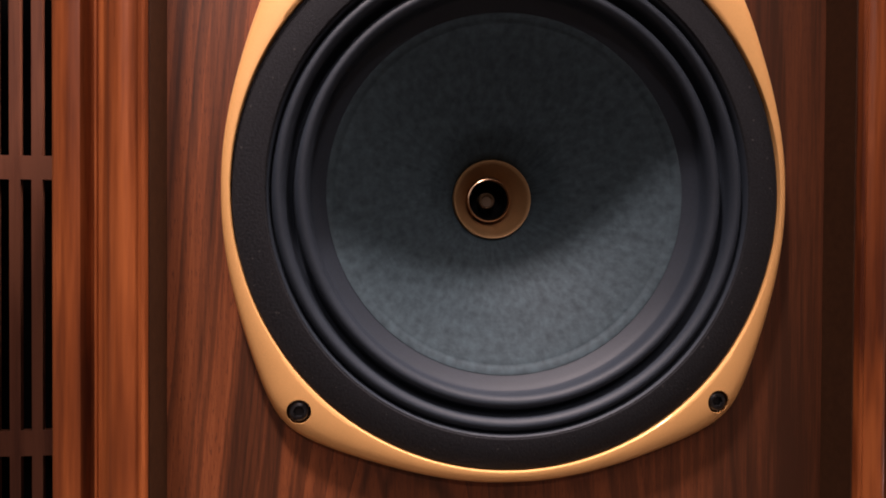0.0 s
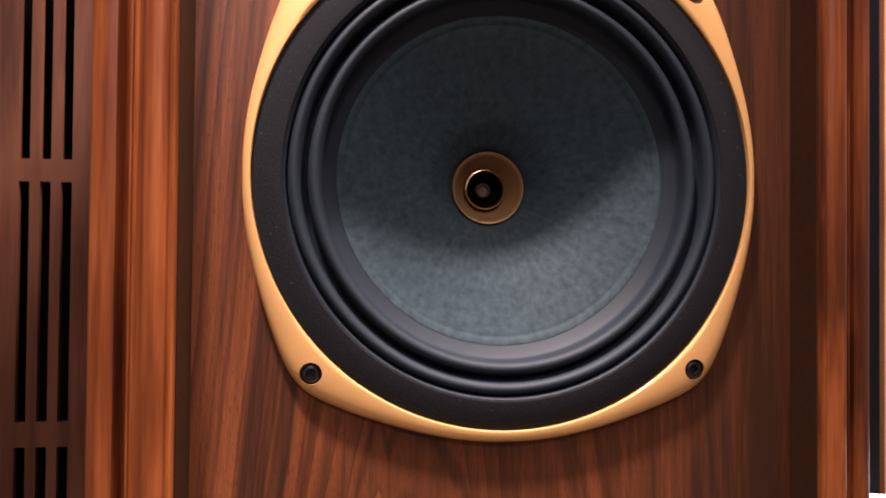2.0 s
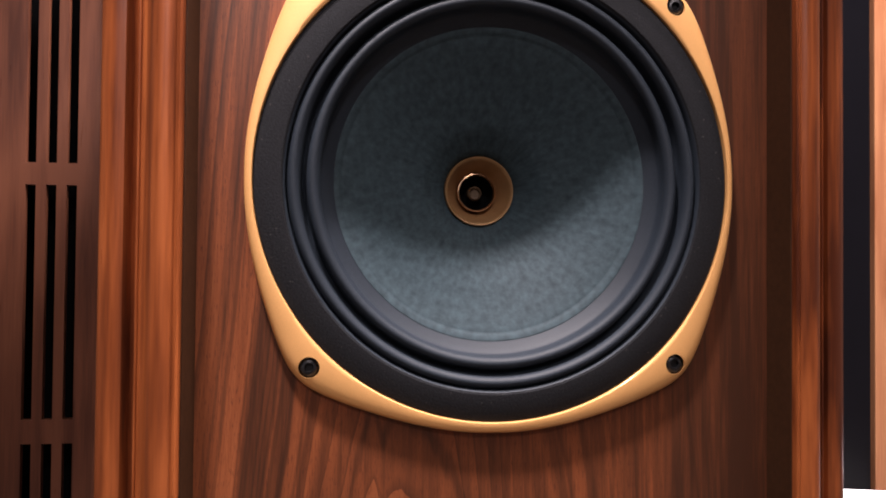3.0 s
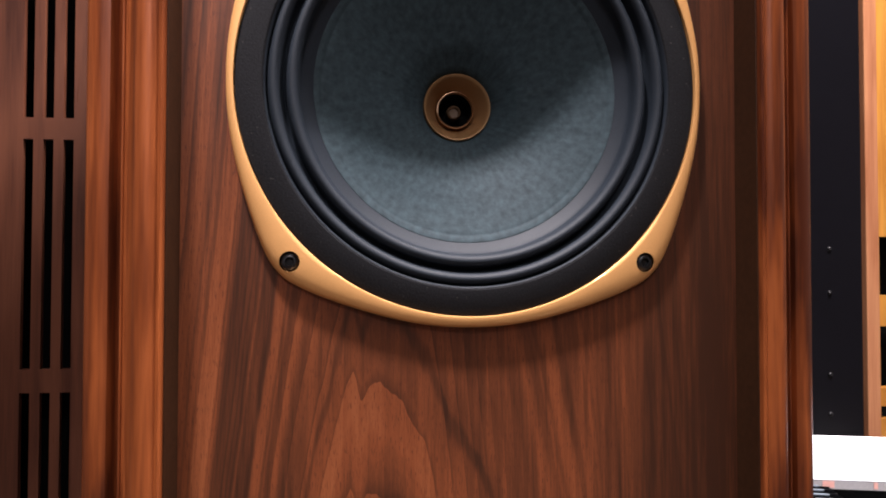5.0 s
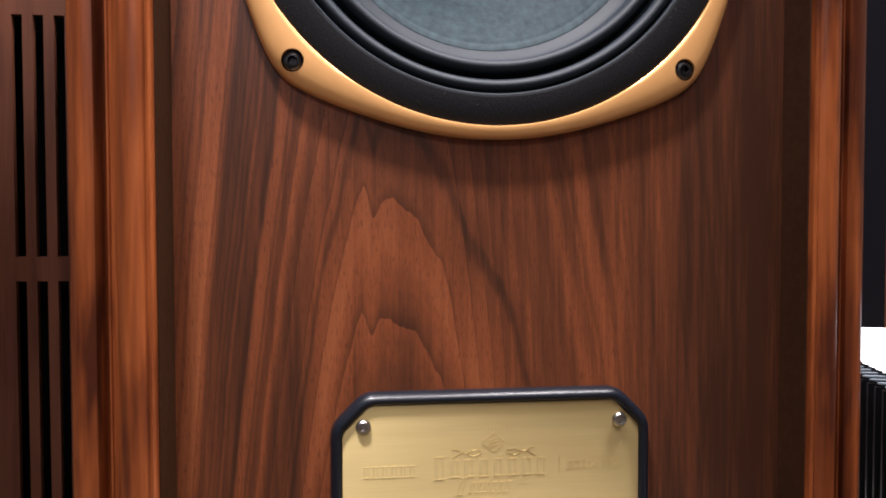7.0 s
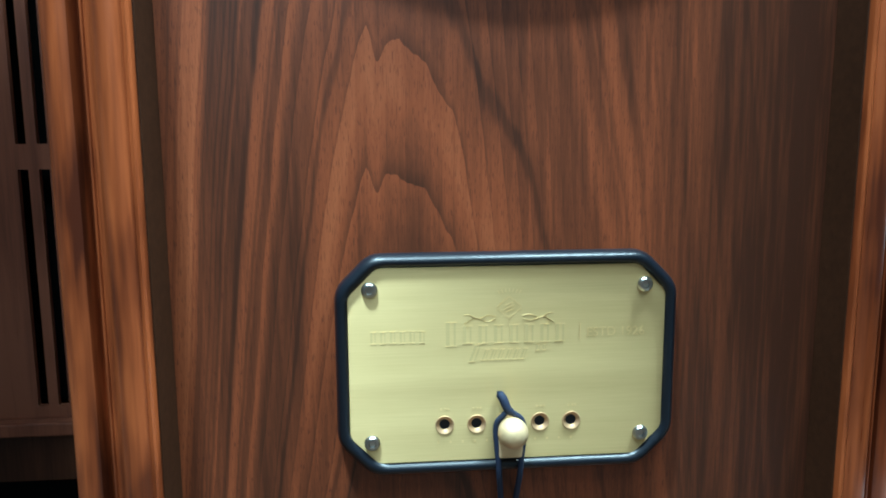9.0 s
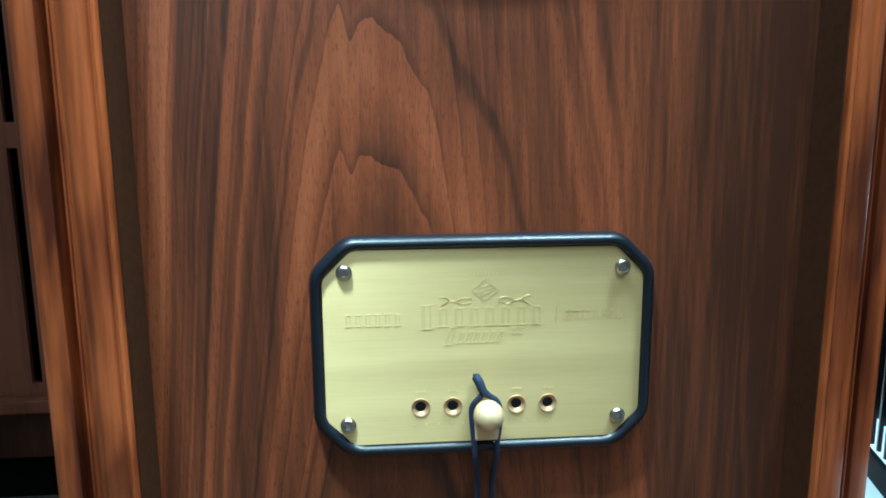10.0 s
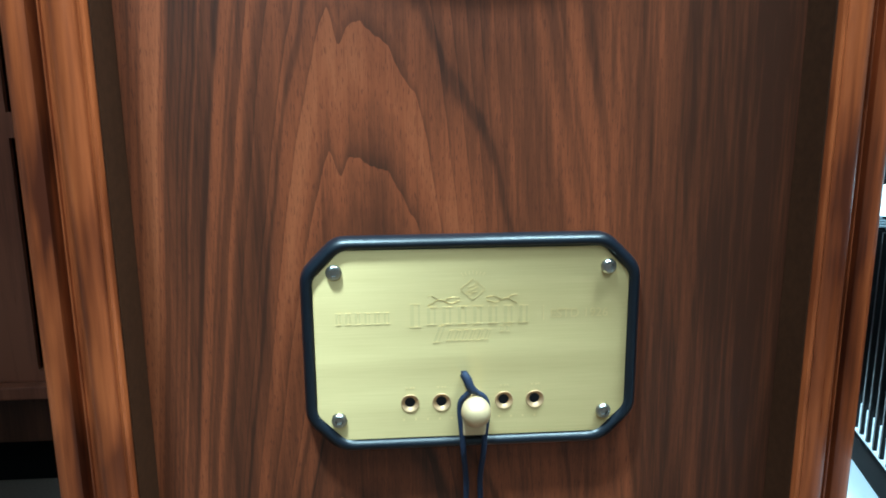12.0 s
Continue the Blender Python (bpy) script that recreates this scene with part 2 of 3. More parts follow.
RACK = plain("black_lacquer_panel", (0.0045, 0.0045, 0.0065), 0.30, 0.0, 0.10, 60, 0.22)
FIN = plain("black_anodised_fin", (0.006, 0.007, 0.009), 0.42, 0.0, 0.10, 600, 0.25)
WHITEGLOW = glow("white_lit_acrylic", (0.93, 0.97, 1.0), 1.6)
# platform top is bright through its own emission
TOPGLOW = glow("platform_top_glow", (0.82, 0.92, 1.0), 0.55)
GREYTAPE = plain("grey_label_strip", (0.40, 0.39, 0.40), 0.5, 0.0, 0.10, 300)
PINK = plain("salmon_print", (0.78, 0.42, 0.36), 0.5, 0.0, 0.05, 300)
PALE = plain("pale_platform_gloss", (0.62, 0.68, 0.74), 0.18, 0.0, 0.05, 90)
# added glow: carries the light that shows through between the fins
GAPGLOW = glow("gap_glow_white", (0.82, 0.92, 1.0), 0.6)
MATTE = plain("matte_black_case", (0.012, 0.012, 0.014), 0.85, 0.0, 0.2, 500, 0.12)
# pale tip colour holds the reflection on the fin tops
TIPSHEEN = plain("fin_tip_sheen", (0.24, 0.30, 0.36), 0.42, 0.3, 0.06, 600)
PLASTER = plain("wall_plaster", (0.15, 0.12, 0.10), 0.8, 0.0, 0.06, 60)
CEILING = plain("ceiling_paint", (0.72, 0.72, 0.70), 0.85, 0.0, 0.03, 60)
CARPET = plain("brown_carpet", (0.075, 0.055, 0.042), 0.9, 0.0, 0.30, 400)
SKYCARD = glow("daylight_backdrop", (0.88, 0.95, 1.0), 0.6)
LAMPBODY = plain("lamp_white_metal", (0.75, 0.75, 0.74), 0.4, 0.0, 0.03, 200)

# ---- mesh helpers ----


def part(name, bm, material, parent=None, label="", smooth=0.0):
    me = bpy.data.meshes.new(name)
    bmesh.ops.recalc_face_normals(bm, faces=bm.faces[:])
    if smooth:
        for f in bm.faces:
            f.smooth = True
        for e in bm.edges:
            e.smooth = len(e.link_faces) != 2 or e.calc_face_angle(0) < radians(smooth)
    bm.to_mesh(me)
    bm.free()
    me.materials.append(material)
    ob = new(name, me)
    if parent is not None:
        ob.parent = parent
    if label:
        ob["label"] = label
    return ob


def thing(name, label, category, place=(0, 0, 0), group="", kind=""):
    ob = new(name)
    ob.location = place
    ob.empty_display_size = 0.1
    return tagged(ob, label, category, group, kind)


def box(x0, x1, y0, y1, z0, z1, bevel=0.0, segments=2, bm=None):
    bm = bm or bmesh.new()
    v = bmesh.ops.create_cube(bm, size=1)["verts"]
    for p in v:
        p.co = ((x0 + x1) / 2 + p.co.x * (x1 - x0), (y0 + y1) / 2 + p.co.y * (y1 - y0), (z0 + z1) / 2 + p.co.z * (z1 - z0))
    if bevel:
        edges = list({e for p in v for e in p.link_edges})
        bmesh.ops.bevel(bm, geom=edges, offset=bevel, segments=segments, affect="EDGES", profile=0.6)
    return bm


def extrude_z(outline, z0, z1):
    """A solid from a closed outline of (x, y), between two heights."""
    bm = bmesh.new()
    lo = [bm.verts.new((x, y, z0)) for x, y in outline]
    hi = [bm.verts.new((x, y, z1)) for x, y in outline]
    for i in range(len(lo)):
        j = (i + 1) % len(lo)
        bm.faces.new((lo[i], lo[j], hi[j], hi[i]))
    bm.faces.new(lo)
    bm.faces.new(hi)
    return bm


def lathe(profile, centre=(0, 0, 0), steps=128, radius_of=None, closed=False, bm=None):
    """Turn a profile of (radius, y) about an axis along y. radius_of(i, radius, angle) may shape the outline."""
    bm = bm or bmesh.new()
    rings = []
    for i, (r, y) in enumerate(profile):
        ring = []
        if r <= 1e-6:
            ring = [bm.verts.new((centre[0], centre[1] + y, centre[2]))]
        else:
            for k in range(steps):
                a = 2 * math.pi * k / steps
                q = radius_of(i, r, a) if radius_of else r
                ring.append(bm.verts.new((centre[0] + q * math.cos(a), centre[1] + y, centre[2] + q * math.sin(a))))
        rings.append(ring)
    pairs = list(zip(rings, rings[1:]))
    if closed:
        pairs.append((rings[-1], rings[0]))
    for a, b in pairs:
        for k in range(steps):
            j = (k + 1) % steps
            quad = [a[k % len(a)], a[j % len(a)], b[j % len(b)], b[k % len(b)]]
            quad = list(dict.fromkeys(quad))
            if len(quad) > 2:
                bm.faces.new(quad)
    return bm


def tube(points, radius, sides=10, bm=None):
    """A round cord along points, with closed ends."""
    bm = bm or bmesh.new()
    pts = [Vector(p) for p in points]
    rings = []
    ref = Vector((0.3, 1, 0.2)).normalized()
    for i, p in enumerate(pts):
        d = (pts[min(i + 1, len(pts) - 1)] - pts[max(i - 1, 0)]).normalized()
        u = d.cross(ref).normalized()
        w = d.cross(u)
        r = radius(i / (len(pts) - 1)) if callable(radius) else radius
        rings.append([bm.verts.new(p + (u * math.cos(a) + w * math.sin(a)) * r) for a in (2 * math.pi * k / sides for k in range(sides))])
    for a, b in zip(rings, rings[1:]):
        for k in range(sides):
            bm.faces.new((a[k], a[(k + 1) % sides], b[(k + 1) % sides], b[k]))
    bm.faces.new(rings[0])
    bm.faces.new(rings[-1])
    return bm


def smooth_line(points, n=8):
    """Catmull-Rom points through the given ones."""
    p = [Vector(q) for q in points]
    p = [p[0] * 2 - p[1]] + p + [p[-1] * 2 - p[-2]]
    out = []
    for i in range(1, len(p) - 2):
        for k in range(n):
            t = k / n
            out.append(0.5 * ((2 * p[i]) + (p[i + 1] - p[i - 1]) * t + (2 * p[i - 1] - 5 * p[i] + 4 * p[i + 1] - p[i + 2]) * t * t
                              + (3 * p[i] - p[i - 1] - 3 * p[i + 1] + p[i + 2]) * t ** 3))
    out.append(p[-2])
    return out


def solid_of(mesh_ob, cutter_bm):
    """Cut the cutter's solid out of a mesh object, for good."""
    me = bpy.data.meshes.new("cutter")
    bmesh.ops.recalc_face_normals(cutter_bm, faces=cutter_bm.faces[:])
    cutter_bm.to_mesh(me)
    cutter_bm.free()
    cut = new("cutter", me)
    mod = mesh_ob.modifiers.new("cut", "BOOLEAN")
    mod.operation, mod.object, mod.solver = "DIFFERENCE", cut, "EXACT"
    deps = bpy.context.evaluated_depsgraph_get()
    made = bpy.data.meshes.new_from_object(mesh_ob.evaluated_get(deps))
    mesh_ob.modifiers.clear()
    mesh_ob.data = made
    bpy.data.objects.remove(cut)


# ---- the room ----
X0, X1, Y0, Y1, ZTOP = -2.4, 2.6, -3.4, 1.25, 2.42
for nm, dims, mat in (
    ("floor", (X0, X1, Y0, Y1, -0.1, 0.0), CARPET),
    ("ceiling", (X0, X1, Y0, Y1, ZTOP, ZTOP + 0.1), CEILING),
    ("wall_north", (X0, X1, Y1, Y1 + 0.1, 0, ZTOP), PLASTER),
    ("wall_west", (X0 - 0.1, X0, Y0, Y1, 0, ZTOP), PLASTER),
    ("wall_east", (X1, X1 + 0.1, Y0, Y1, 0, ZTOP), PLASTER),
):
    tagged(part(nm, box(*dims), mat), kind="structure")

# the unseen window wall behind the camera, added for its daylight
south = part("wall_south", box(X0, X1, Y0 - 0.1, Y0, 0, ZTOP), PLASTER)
tagged(south, kind="structure")
solid_of(south, box(-2.22, 0.32, Y0 - 0.3, Y0 + 0.2, 1.18, 2.34))
win = new("window_1")
tagged(win, kind="structure")
for wx0, wx1, wz0, wz1 in ((-2.22, 0.32, 1.18, 1.23), (-2.22, 0.32, 2.29, 2.34), (-2.22, -2.17, 1.2305, 2.2895), (0.27, 0.32, 1.2305, 2.2895), (-0.98, -0.92, 1.2305, 2.2895)):
    part("window_frame", box(wx0, wx1, Y0 - 0.08, Y0 - 0.03, wz0, wz1, 0.004), LAMPBODY, win)
tagged(part("backdrop", box(-3.2, 1.3, Y0 - 0.62, Y0 - 0.60, 0.4, 3.2), SKYCARD), kind="structure")

# ---- the loudspeaker ----
ZC = 0.60       # height of the driver's axis
HALF = 0.1545    # half width of the baffle between the mouldings
speaker = thing("loudspeaker", "walnut floorstanding loudspeaker with gold-trimmed driver and brass plate", "loudspeaker")

baffle = part("baffle", box(-HALF, HALF, 0.0, 0.02, 0.06, 0.90), VENEER, speaker, "crown-cut walnut veneer baffle")
solid_of(baffle, lathe([(0.1245, -0.05), (0.1245, 0.05)], (0, 0, ZC), 96))

PROFILE = [
    (HALF, 0.02), (HALF, 0.0), (0.1568, -0.0200), (0.1572, -0.0224), (0.1582, -0.0232), (0.1594, -0.0224), (0.1600, -0.0217),
    (0.1614, -0.0229), (0.1645, -0.0236), (0.1680, -0.0232), (0.1705, -0.0220), (0.1722, -0.0200), (0.1740, -0.0165), (0.1760, -0.0132), (0.1780, -0.0112),
    (0.1786, -0.0110), (0.1792, -0.0118), (0.1800, -0.0117), (0.1805, -0.0104), (0.1804, -0.0085), (0.1800, -0.0060), (0.1804, 0.0), (0.1816, 0.0030), (0.1840, 0.0040),
    (0.1862, 0.0024), (0.1870, -0.0012), (0.1886, -0.0034), (0.1920, -0.0040), (0.1960, -0.0032), (0.1995, -0.0012), (0.2018, 0.0020), (0.2026, 0.0060),
    (0.2026, 0.0095), (0.2008, 0.0125), (0.2008, 0.0600), (HALF, 0.0600),
]
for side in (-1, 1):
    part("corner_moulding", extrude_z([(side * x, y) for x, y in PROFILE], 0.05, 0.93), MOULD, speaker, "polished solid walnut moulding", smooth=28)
# thin strips added over the mouldings' inner faces, darker than their wood
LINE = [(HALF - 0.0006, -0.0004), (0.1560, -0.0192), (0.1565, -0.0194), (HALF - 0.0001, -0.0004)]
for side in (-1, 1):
    part("inner_face_strip", extrude_z([(side * x, y) for x, y in LINE], 0.0605, 0.8995), INNERBROWN, speaker, "dark brown strip over the moulding's inner face")
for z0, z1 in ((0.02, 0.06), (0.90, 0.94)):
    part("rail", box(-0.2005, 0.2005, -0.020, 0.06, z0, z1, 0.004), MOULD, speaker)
for side in (-1, 1):
    a, b = sorted((side * 0.182, side * 0.200))
    part("side_panel", box(a, b, 0.0605, 0.34, 0.03, 0.93), SIDE, speaker)
part("top_panel", box(-0.200, 0.200, 0.0605, 0.34, 0.931, 0.95, 0.003), SIDE, speaker)
part("base_panel", box(-0.200, 0.200, 0.0605, 0.34, 0.0, 0.029, 0.003), SIDE, speaker)
part("back_panel", box(-0.1815, 0.1815, 0.322, 0.34, 0.0295, 0.9305), SIDE, speaker)
part("plinth", box(-0.196, 0.196, -0.012, 0.06, 0.0, 0.0195, 0.002), SIDE, speaker)

# driver: the gasket ring carries the rest
C = (0, 0, ZC)
driver = part("driver", lathe([(0.1262, -0.0035), (0.1258, -0.0060), (0.1248, -0.0066), (0.1122, -0.0066), (0.1114, -0.0060), (0.1110, 0.006),
                               (0.1262, 0.006)], C, 160, closed=True), GASKET, speaker, "black felted driver rim", smooth=35)


def lobed(i, r, a):
    """The trim's four-lobed outline; r counts from the outer edge inwards where it is negative."""
    off = (math.degrees(a) % 90) - 45
    outer = 0.1303 + 0.0018 * math.sin(a) ** 2 + 0.0146 * math.exp(-(abs(math.sqrt(off * off + 6.0) - 2.4495) / 15.5) ** 1.25)
    share = TRIM[i][2]
    return 0.1264 + (outer - 0.1264) * share


TRIM = [(1, 0.0, 0.985), (1, -0.0012, 1.0), (1, -0.0028, 0.99), (1, -0.0043, 0.95), (1, -0.0056, 0.87), (1, -0.0066, 0.76), (1, -0.0072, 0.62), (1, -0.0076, 0.45),
        (1, -0.0079, 0.12), (1, -0.0078, 0.04), (1, -0.0072, 0.0), (1, 0.0, 0.0)]
trim = part("trim_ring", lathe([(0.13, y) for _, y, _ in TRIM], C, 240, lobed, closed=True), GOLD, driver, "satin gold trim ring with four lobes", smooth=40)
SCREW_AT = [(sx * 0.097, sz * 0.097 + ZC) for sx in (-1, 1) for sz in (-1, 1)]
holes = bmesh.new()
for sx, sz in SCREW_AT:
    bmesh.ops.create_cone(holes, cap_ends=True, segments=32, radius1=0.0054, radius2=0.0054, depth=0.03,
                          matrix=Matrix.Translation((sx, -0.0085, sz)) @ Matrix.Rotation(radians(90), 4, "X"))
solid_of(trim, holes)


def socket_screw(r, parent, place, mat, dome=0.0015, depth=0.0022):
    """A round-headed screw with a hexagonal socket, its head facing the front."""
    bm = lathe([(r, 0.002), (r, -0.0002), (r * 0.93, -dome * 0.5), (r * 0.75, -dome * 0.9), (r * 0.52, -dome)], place, 28)
    hexa = lathe([(r * 0.52, -dome), (r * 0.50, -dome + 0.0003), (r * 0.50, depth - dome), (0, depth - dome)], place, 6, bm=bm)
    return part("screw", hexa, mat, parent, smooth=30)


for sx, sz in SCREW_AT:
    socket_screw(0.0046, driver, (sx, -0.0052, sz), BLACKSTEEL)
    part("screw_well", lathe([(0.0054, -0.0052), (0.0047, -0.0042), (0.0044, 0.002), (0.0054, 0.002)], (sx, 0, sz), 28, closed=True), RINGMETAL, driver)

# twin-roll surround


def roll(r0, r1, y, height, n=10):
    return [((r0 + r1) / 2 + (r0 - r1) / 2 * math.cos(math.pi * k / n), y - height * math.sin(math.pi * k / n)) for k in range(n + 1)]


sur = [(0.1118, 0.004), (0.1112, -0.0062), (0.1104, -0.0054), (0.1100, 0.0)]
sur += roll(0.1098, 0.1030, -0.0008, 0.0052) + [(0.1024, 0.0030), (0.1014, 0.0042), (0.1004, 0.0032)] + roll(0.1000, 0.0932, 0.0006, 0.0046)
sur += [(0.0928, 0.0046), (0.0920, 0.0058), (0.0900, 0.0074), (0.0868, 0.0100), (0.0856, 0.0108)]
part("surround", lathe(sur, C, 160), RUBBER, driver, "black rubber twin-roll surround", smooth=60)
cone_line = [(0.0880, 0.0125), (0.0868, 0.0112), (0.0860, 0.0103), (0.0852, 0.0105), (0.0826, 0.0121), (0.0820, 0.0130), (0.0812, 0.0132), (0.0800, 0.0137), (0.0700, 0.0198),
             (0.0600, 0.0258), (0.0500, 0.0317), (0.0420, 0.0362), (0.0360, 0.0396), (0.0345, 0.0408), (0.0310, 0.0444), (0.0260, 0.0494), (0.0215, 0.0538), (0.0212, 0.0560)]
part("cone", lathe(cone_line, C, 160), CONE, driver, "grey coated paper cone", smooth=60)
part("throat", lathe([(0.0212, 0.0535), (0.0207, 0.0520), (0.0200, 0.0522), (0.0186, 0.0545), (0.0166, 0.0590), (0.0142, 0.0635),
                      (0.0122, 0.0665), (0.0122, 0.0720)], C, 96), BRONZE, driver, "dull bronze horn throat", smooth=50)
part("throat_ring", lathe([(0.0121, 0.0630), (0.0118, 0.0616), (0.0112, 0.0614), (0.0107, 0.0622), (0.0106, 0.0680), (0.0121, 0.0680)], C, 72, closed=True),
     RINGMETAL, driver, "polished copper ring", smooth=40)
# black cup and darker tip: the shade deep in the throat is painted in
part("throat_well", lathe([(0.0106, 0.0640), (0.0100, 0.0760), (0.0, 0.0770)], C, 48), SHADEBLACK, driver)
part("tip", lathe([(0.0046, 0.0770), (0.0045, 0.0690), (0.0038, 0.0682), (0.0032, 0.0686), (0.0028, 0.0700), (0.0, 0.0702)], C, 40), SHADEDBRONZE, driver, smooth=40)

# ---- control panel ----
PX, PZ, PW, PH, CUT = 0.0, 0.2900, 0.0806, 0.0528, 0.0160


def octagon(w, h, c, soft=0.0):
    """A rectangle with cut corners; soft rounds its eight corners."""
    p = [Vector(q) for q in ((-w, -h + c), (-w + c, -h), (w - c, -h), (w, -h + c), (w, h - c), (w - c, h), (-w + c, h), (-w, h - c))]
    if not soft:
        return [tuple(q) for q in p]
    out = []
    for k in range(8):
        a, b, d = p[k - 1], p[k], p[(k + 1) % 8]
        s0, s1 = b + (a - b).normalized() * soft, b + (d - b).normalized() * soft
        for t in (0.0, 0.25, 0.5, 0.75, 1.0):
            out.append(tuple(s0 * (1 - t) ** 2 + b * 2 * t * (1 - t) + s1 * t * t))
    return out


def stacked(layers, centre, soft=0.0):
    """A solid skin through octagon layers of (half width, half height, corner cut, y)."""
    bm = bmesh.new()
    rings = [[bm.verts.new((centre[0] + x, y, centre[1] + z)) for x, z in octagon(w, h, c, soft)] for w, h, c, y in layers]
    for a, b in zip(rings, rings[1:]):
        for k in range(len(a)):
            bm.faces.new((a[k], a[(k + 1) % len(a)], b[(k + 1) % len(a)], b[k]))
    bm.faces.new(rings[0])
    bm.faces.new(rings[-1])
    return bm


shape = [(0.0, 0.0), (0.0, -0.0030), (0.0005, -0.0056), (0.0016, -0.0074), (0.0030, -0.0082), (0.0044, -0.0078), (0.0055, -0.0062), (0.0059, -0.0048)]
panel = part("control_panel", stacked([(PW - d, PH - d, CUT - d * 0.45, y) for d, y in shape], (PX, PZ), 0.0055), BEZEL, speaker, "black rounded bezel round a brass plate", smooth=50)
PLATE_Y = -0.0060
plate = part("plate", stacked([(0.0747, 0.0467, 0.0130, -0.004), (0.0747, 0.0467, 0.0130, PLATE_Y + 0.0002), (0.0745, 0.0465, 0.0130, PLATE_Y)], (PX, PZ)),
             BRASS, panel, "brushed brass plate with etched lettering")
JACK_X = [-0.0304, -0.0152, 0.0, 0.0152, 0.0304]
JACK_Z = 0.2612
wells = bmesh.new()
for jx in JACK_X:
    bmesh.ops.create_cone(wells, cap_ends=True, segments=32, radius1=0.0043, radius2=0.0043, depth=0.0300,
                          matrix=Matrix.Translation((jx, -0.010, JACK_Z)) @ Matrix.Rotation(radians(90), 4, "X"))
solid_of(plate, wells)
for sx in (-0.0645, 0.0645):
    for sz in (0.3268, 0.2537):
        socket_screw(0.0037, panel, (sx, PLATE_Y - 0.0002, sz), NICKEL, 0.0017, 0.0014)
for jx in JACK_X:
    part("jack", lathe([(0.0045, 0.0), (0.0045, -0.0004), (0.0043, -0.0008), (0.0039, -0.0006), (0.0028, 0.0002), (0.0025, 0.0006), (0.0024, 0.006)],
                       (jx, PLATE_Y + 0.0004, JACK_Z), 36), JACKMETAL, panel, smooth=50)
    part("jack_hole", lathe([(0.0025, 0.0024), (0.0, 0.0026)], (jx, PLATE_Y, JACK_Z), 24), SHADEBLACK, panel)


def raised(name, shapes, y, height, mat, parent, label=""):
    """Flat raised bars on the plate: each (x, z, half width, half height, turn in degrees)."""
    if name in ("name_bar", "scale_mark", "name_foot") and len(shapes) > 1:
        return [raised(name, [sh], y, height, mat, parent, label) for sh in shapes]
    bm = bmesh.new()
    for x, z, hw, hh, turn in shapes:
        m = Matrix.Translation((x, y - height / 2, z)) @ Matrix.Rotation(radians(turn), 4, "Y")
        v = bmesh.ops.create_cube(bm, size=1)["verts"]
        for p in v:
            p.co = m @ Vector((p.co.x * hw * 2, p.co.y * height, p.co.z * hh * 2))
    return part(name, bm, mat, parent, label)


def lettering(text, x, z, size, y, mat, parent):
    """Raised letters in the built-in font, centred at x, z and facing the front."""
    cu = bpy.data.curves.new("lettering", "FONT")
    cu.body, cu.size, cu.align_x, cu.align_y, cu.extrude = text, size, "CENTER", "CENTER", 0.00012
    tmp = new("lettering_shape", cu)
    deps = bpy.context.evaluated_depsgraph_get()
    me = bpy.data.meshes.new_from_object(tmp.evaluated_get(deps))
    bpy.data.objects.remove(tmp)
    me.transform(Matrix.Translation((x, y, z)) @ Matrix.Rotation(radians(90), 4, "X"))
    me.materials.clear()
    me.materials.append(mat)
    ob = new("lettering", me)
    ob.parent = parent
    return ob


lettering("ESTD 1926", 0.0510, 0.3042, 0.0062, PLATE_Y, EMBOSS, panel)
# maker's names and emblem as plain shapes


def stem_row(x0, step, count, z, half, wide, lean=0.0):
    """A row of plain upright blocks, each a thick and a thin stem closed by a foot and a head bar."""
    for k in range(count):
        x = x0 + step * k
        raised("name_bar", [(x - wide * 0.55, z, wide * 0.30, half, lean)], PLATE_Y, 0.00014, ETCH, panel)
        raised("name_bar", [(x + wide * 0.60, z, wide * 0.16, half, lean)], PLATE_Y, 0.00012, ETCH, panel)
        raised("name_foot", [(x - half * math.sin(radians(lean)), z - half, wide * 0.95, 0.00028, 0)], PLATE_Y, 0.00015, EMBOSS, panel)
        raised("name_foot", [(x + half * math.sin(radians(lean)), z + half, wide * 0.95, 0.00024, 0)], PLATE_Y, 0.00013, EMBOSS, panel)


stem_row(-0.0632, 0.0045, 6, 0.3042, 0.0027, 0.0015)
stem_row(-0.0272, 0.0068, 1, 0.3050, 0.0056, 0.0028)
stem_row(-0.0196, 0.0073, 7, 0.3046, 0.0042, 0.0025)
raised("divider", [(0.0337, 0.3050, 0.00025, 0.0038, 0)], PLATE_Y, 0.0002, EMBOSS, panel)
stem_row(-0.0160, 0.0044, 1, 0.2956, 0.0040, 0.0018, 20)
stem_row(-0.0110, 0.0036, 6, 0.2948, 0.0025, 0.0012, 20)
stem_row(0.0138, 0.0030, 2, 0.2976, 0.0013, 0.0009)
EZ = 0.3172
d = 0.0056
raised("emblem", [(-d / 2, EZ + d / 2, d * 0.66, 0.00024, -40), (d / 2, EZ + d / 2, d * 0.66, 0.00024, 40),
                  (-d / 2, EZ - d / 2, d * 0.66, 0.00024, 40), (d / 2, EZ - d / 2, d * 0.66, 0.00024, -40), (0, EZ, 0.0027, 0.0003, -25),
                  (0, EZ + 0.0017, 0.0022, 0.00024, -20), (0, EZ - 0.0017, 0.0022, 0.00024, -20)]
       + [(0.0017 * k, EZ + 0.0082 - 0.0003 * abs(k), 0.00022, 0.0009, 12 * k) for k in (-3, -2, -1, 0, 1, 2, 3)], PLATE_Y, 0.00014, EMBOSS, panel)
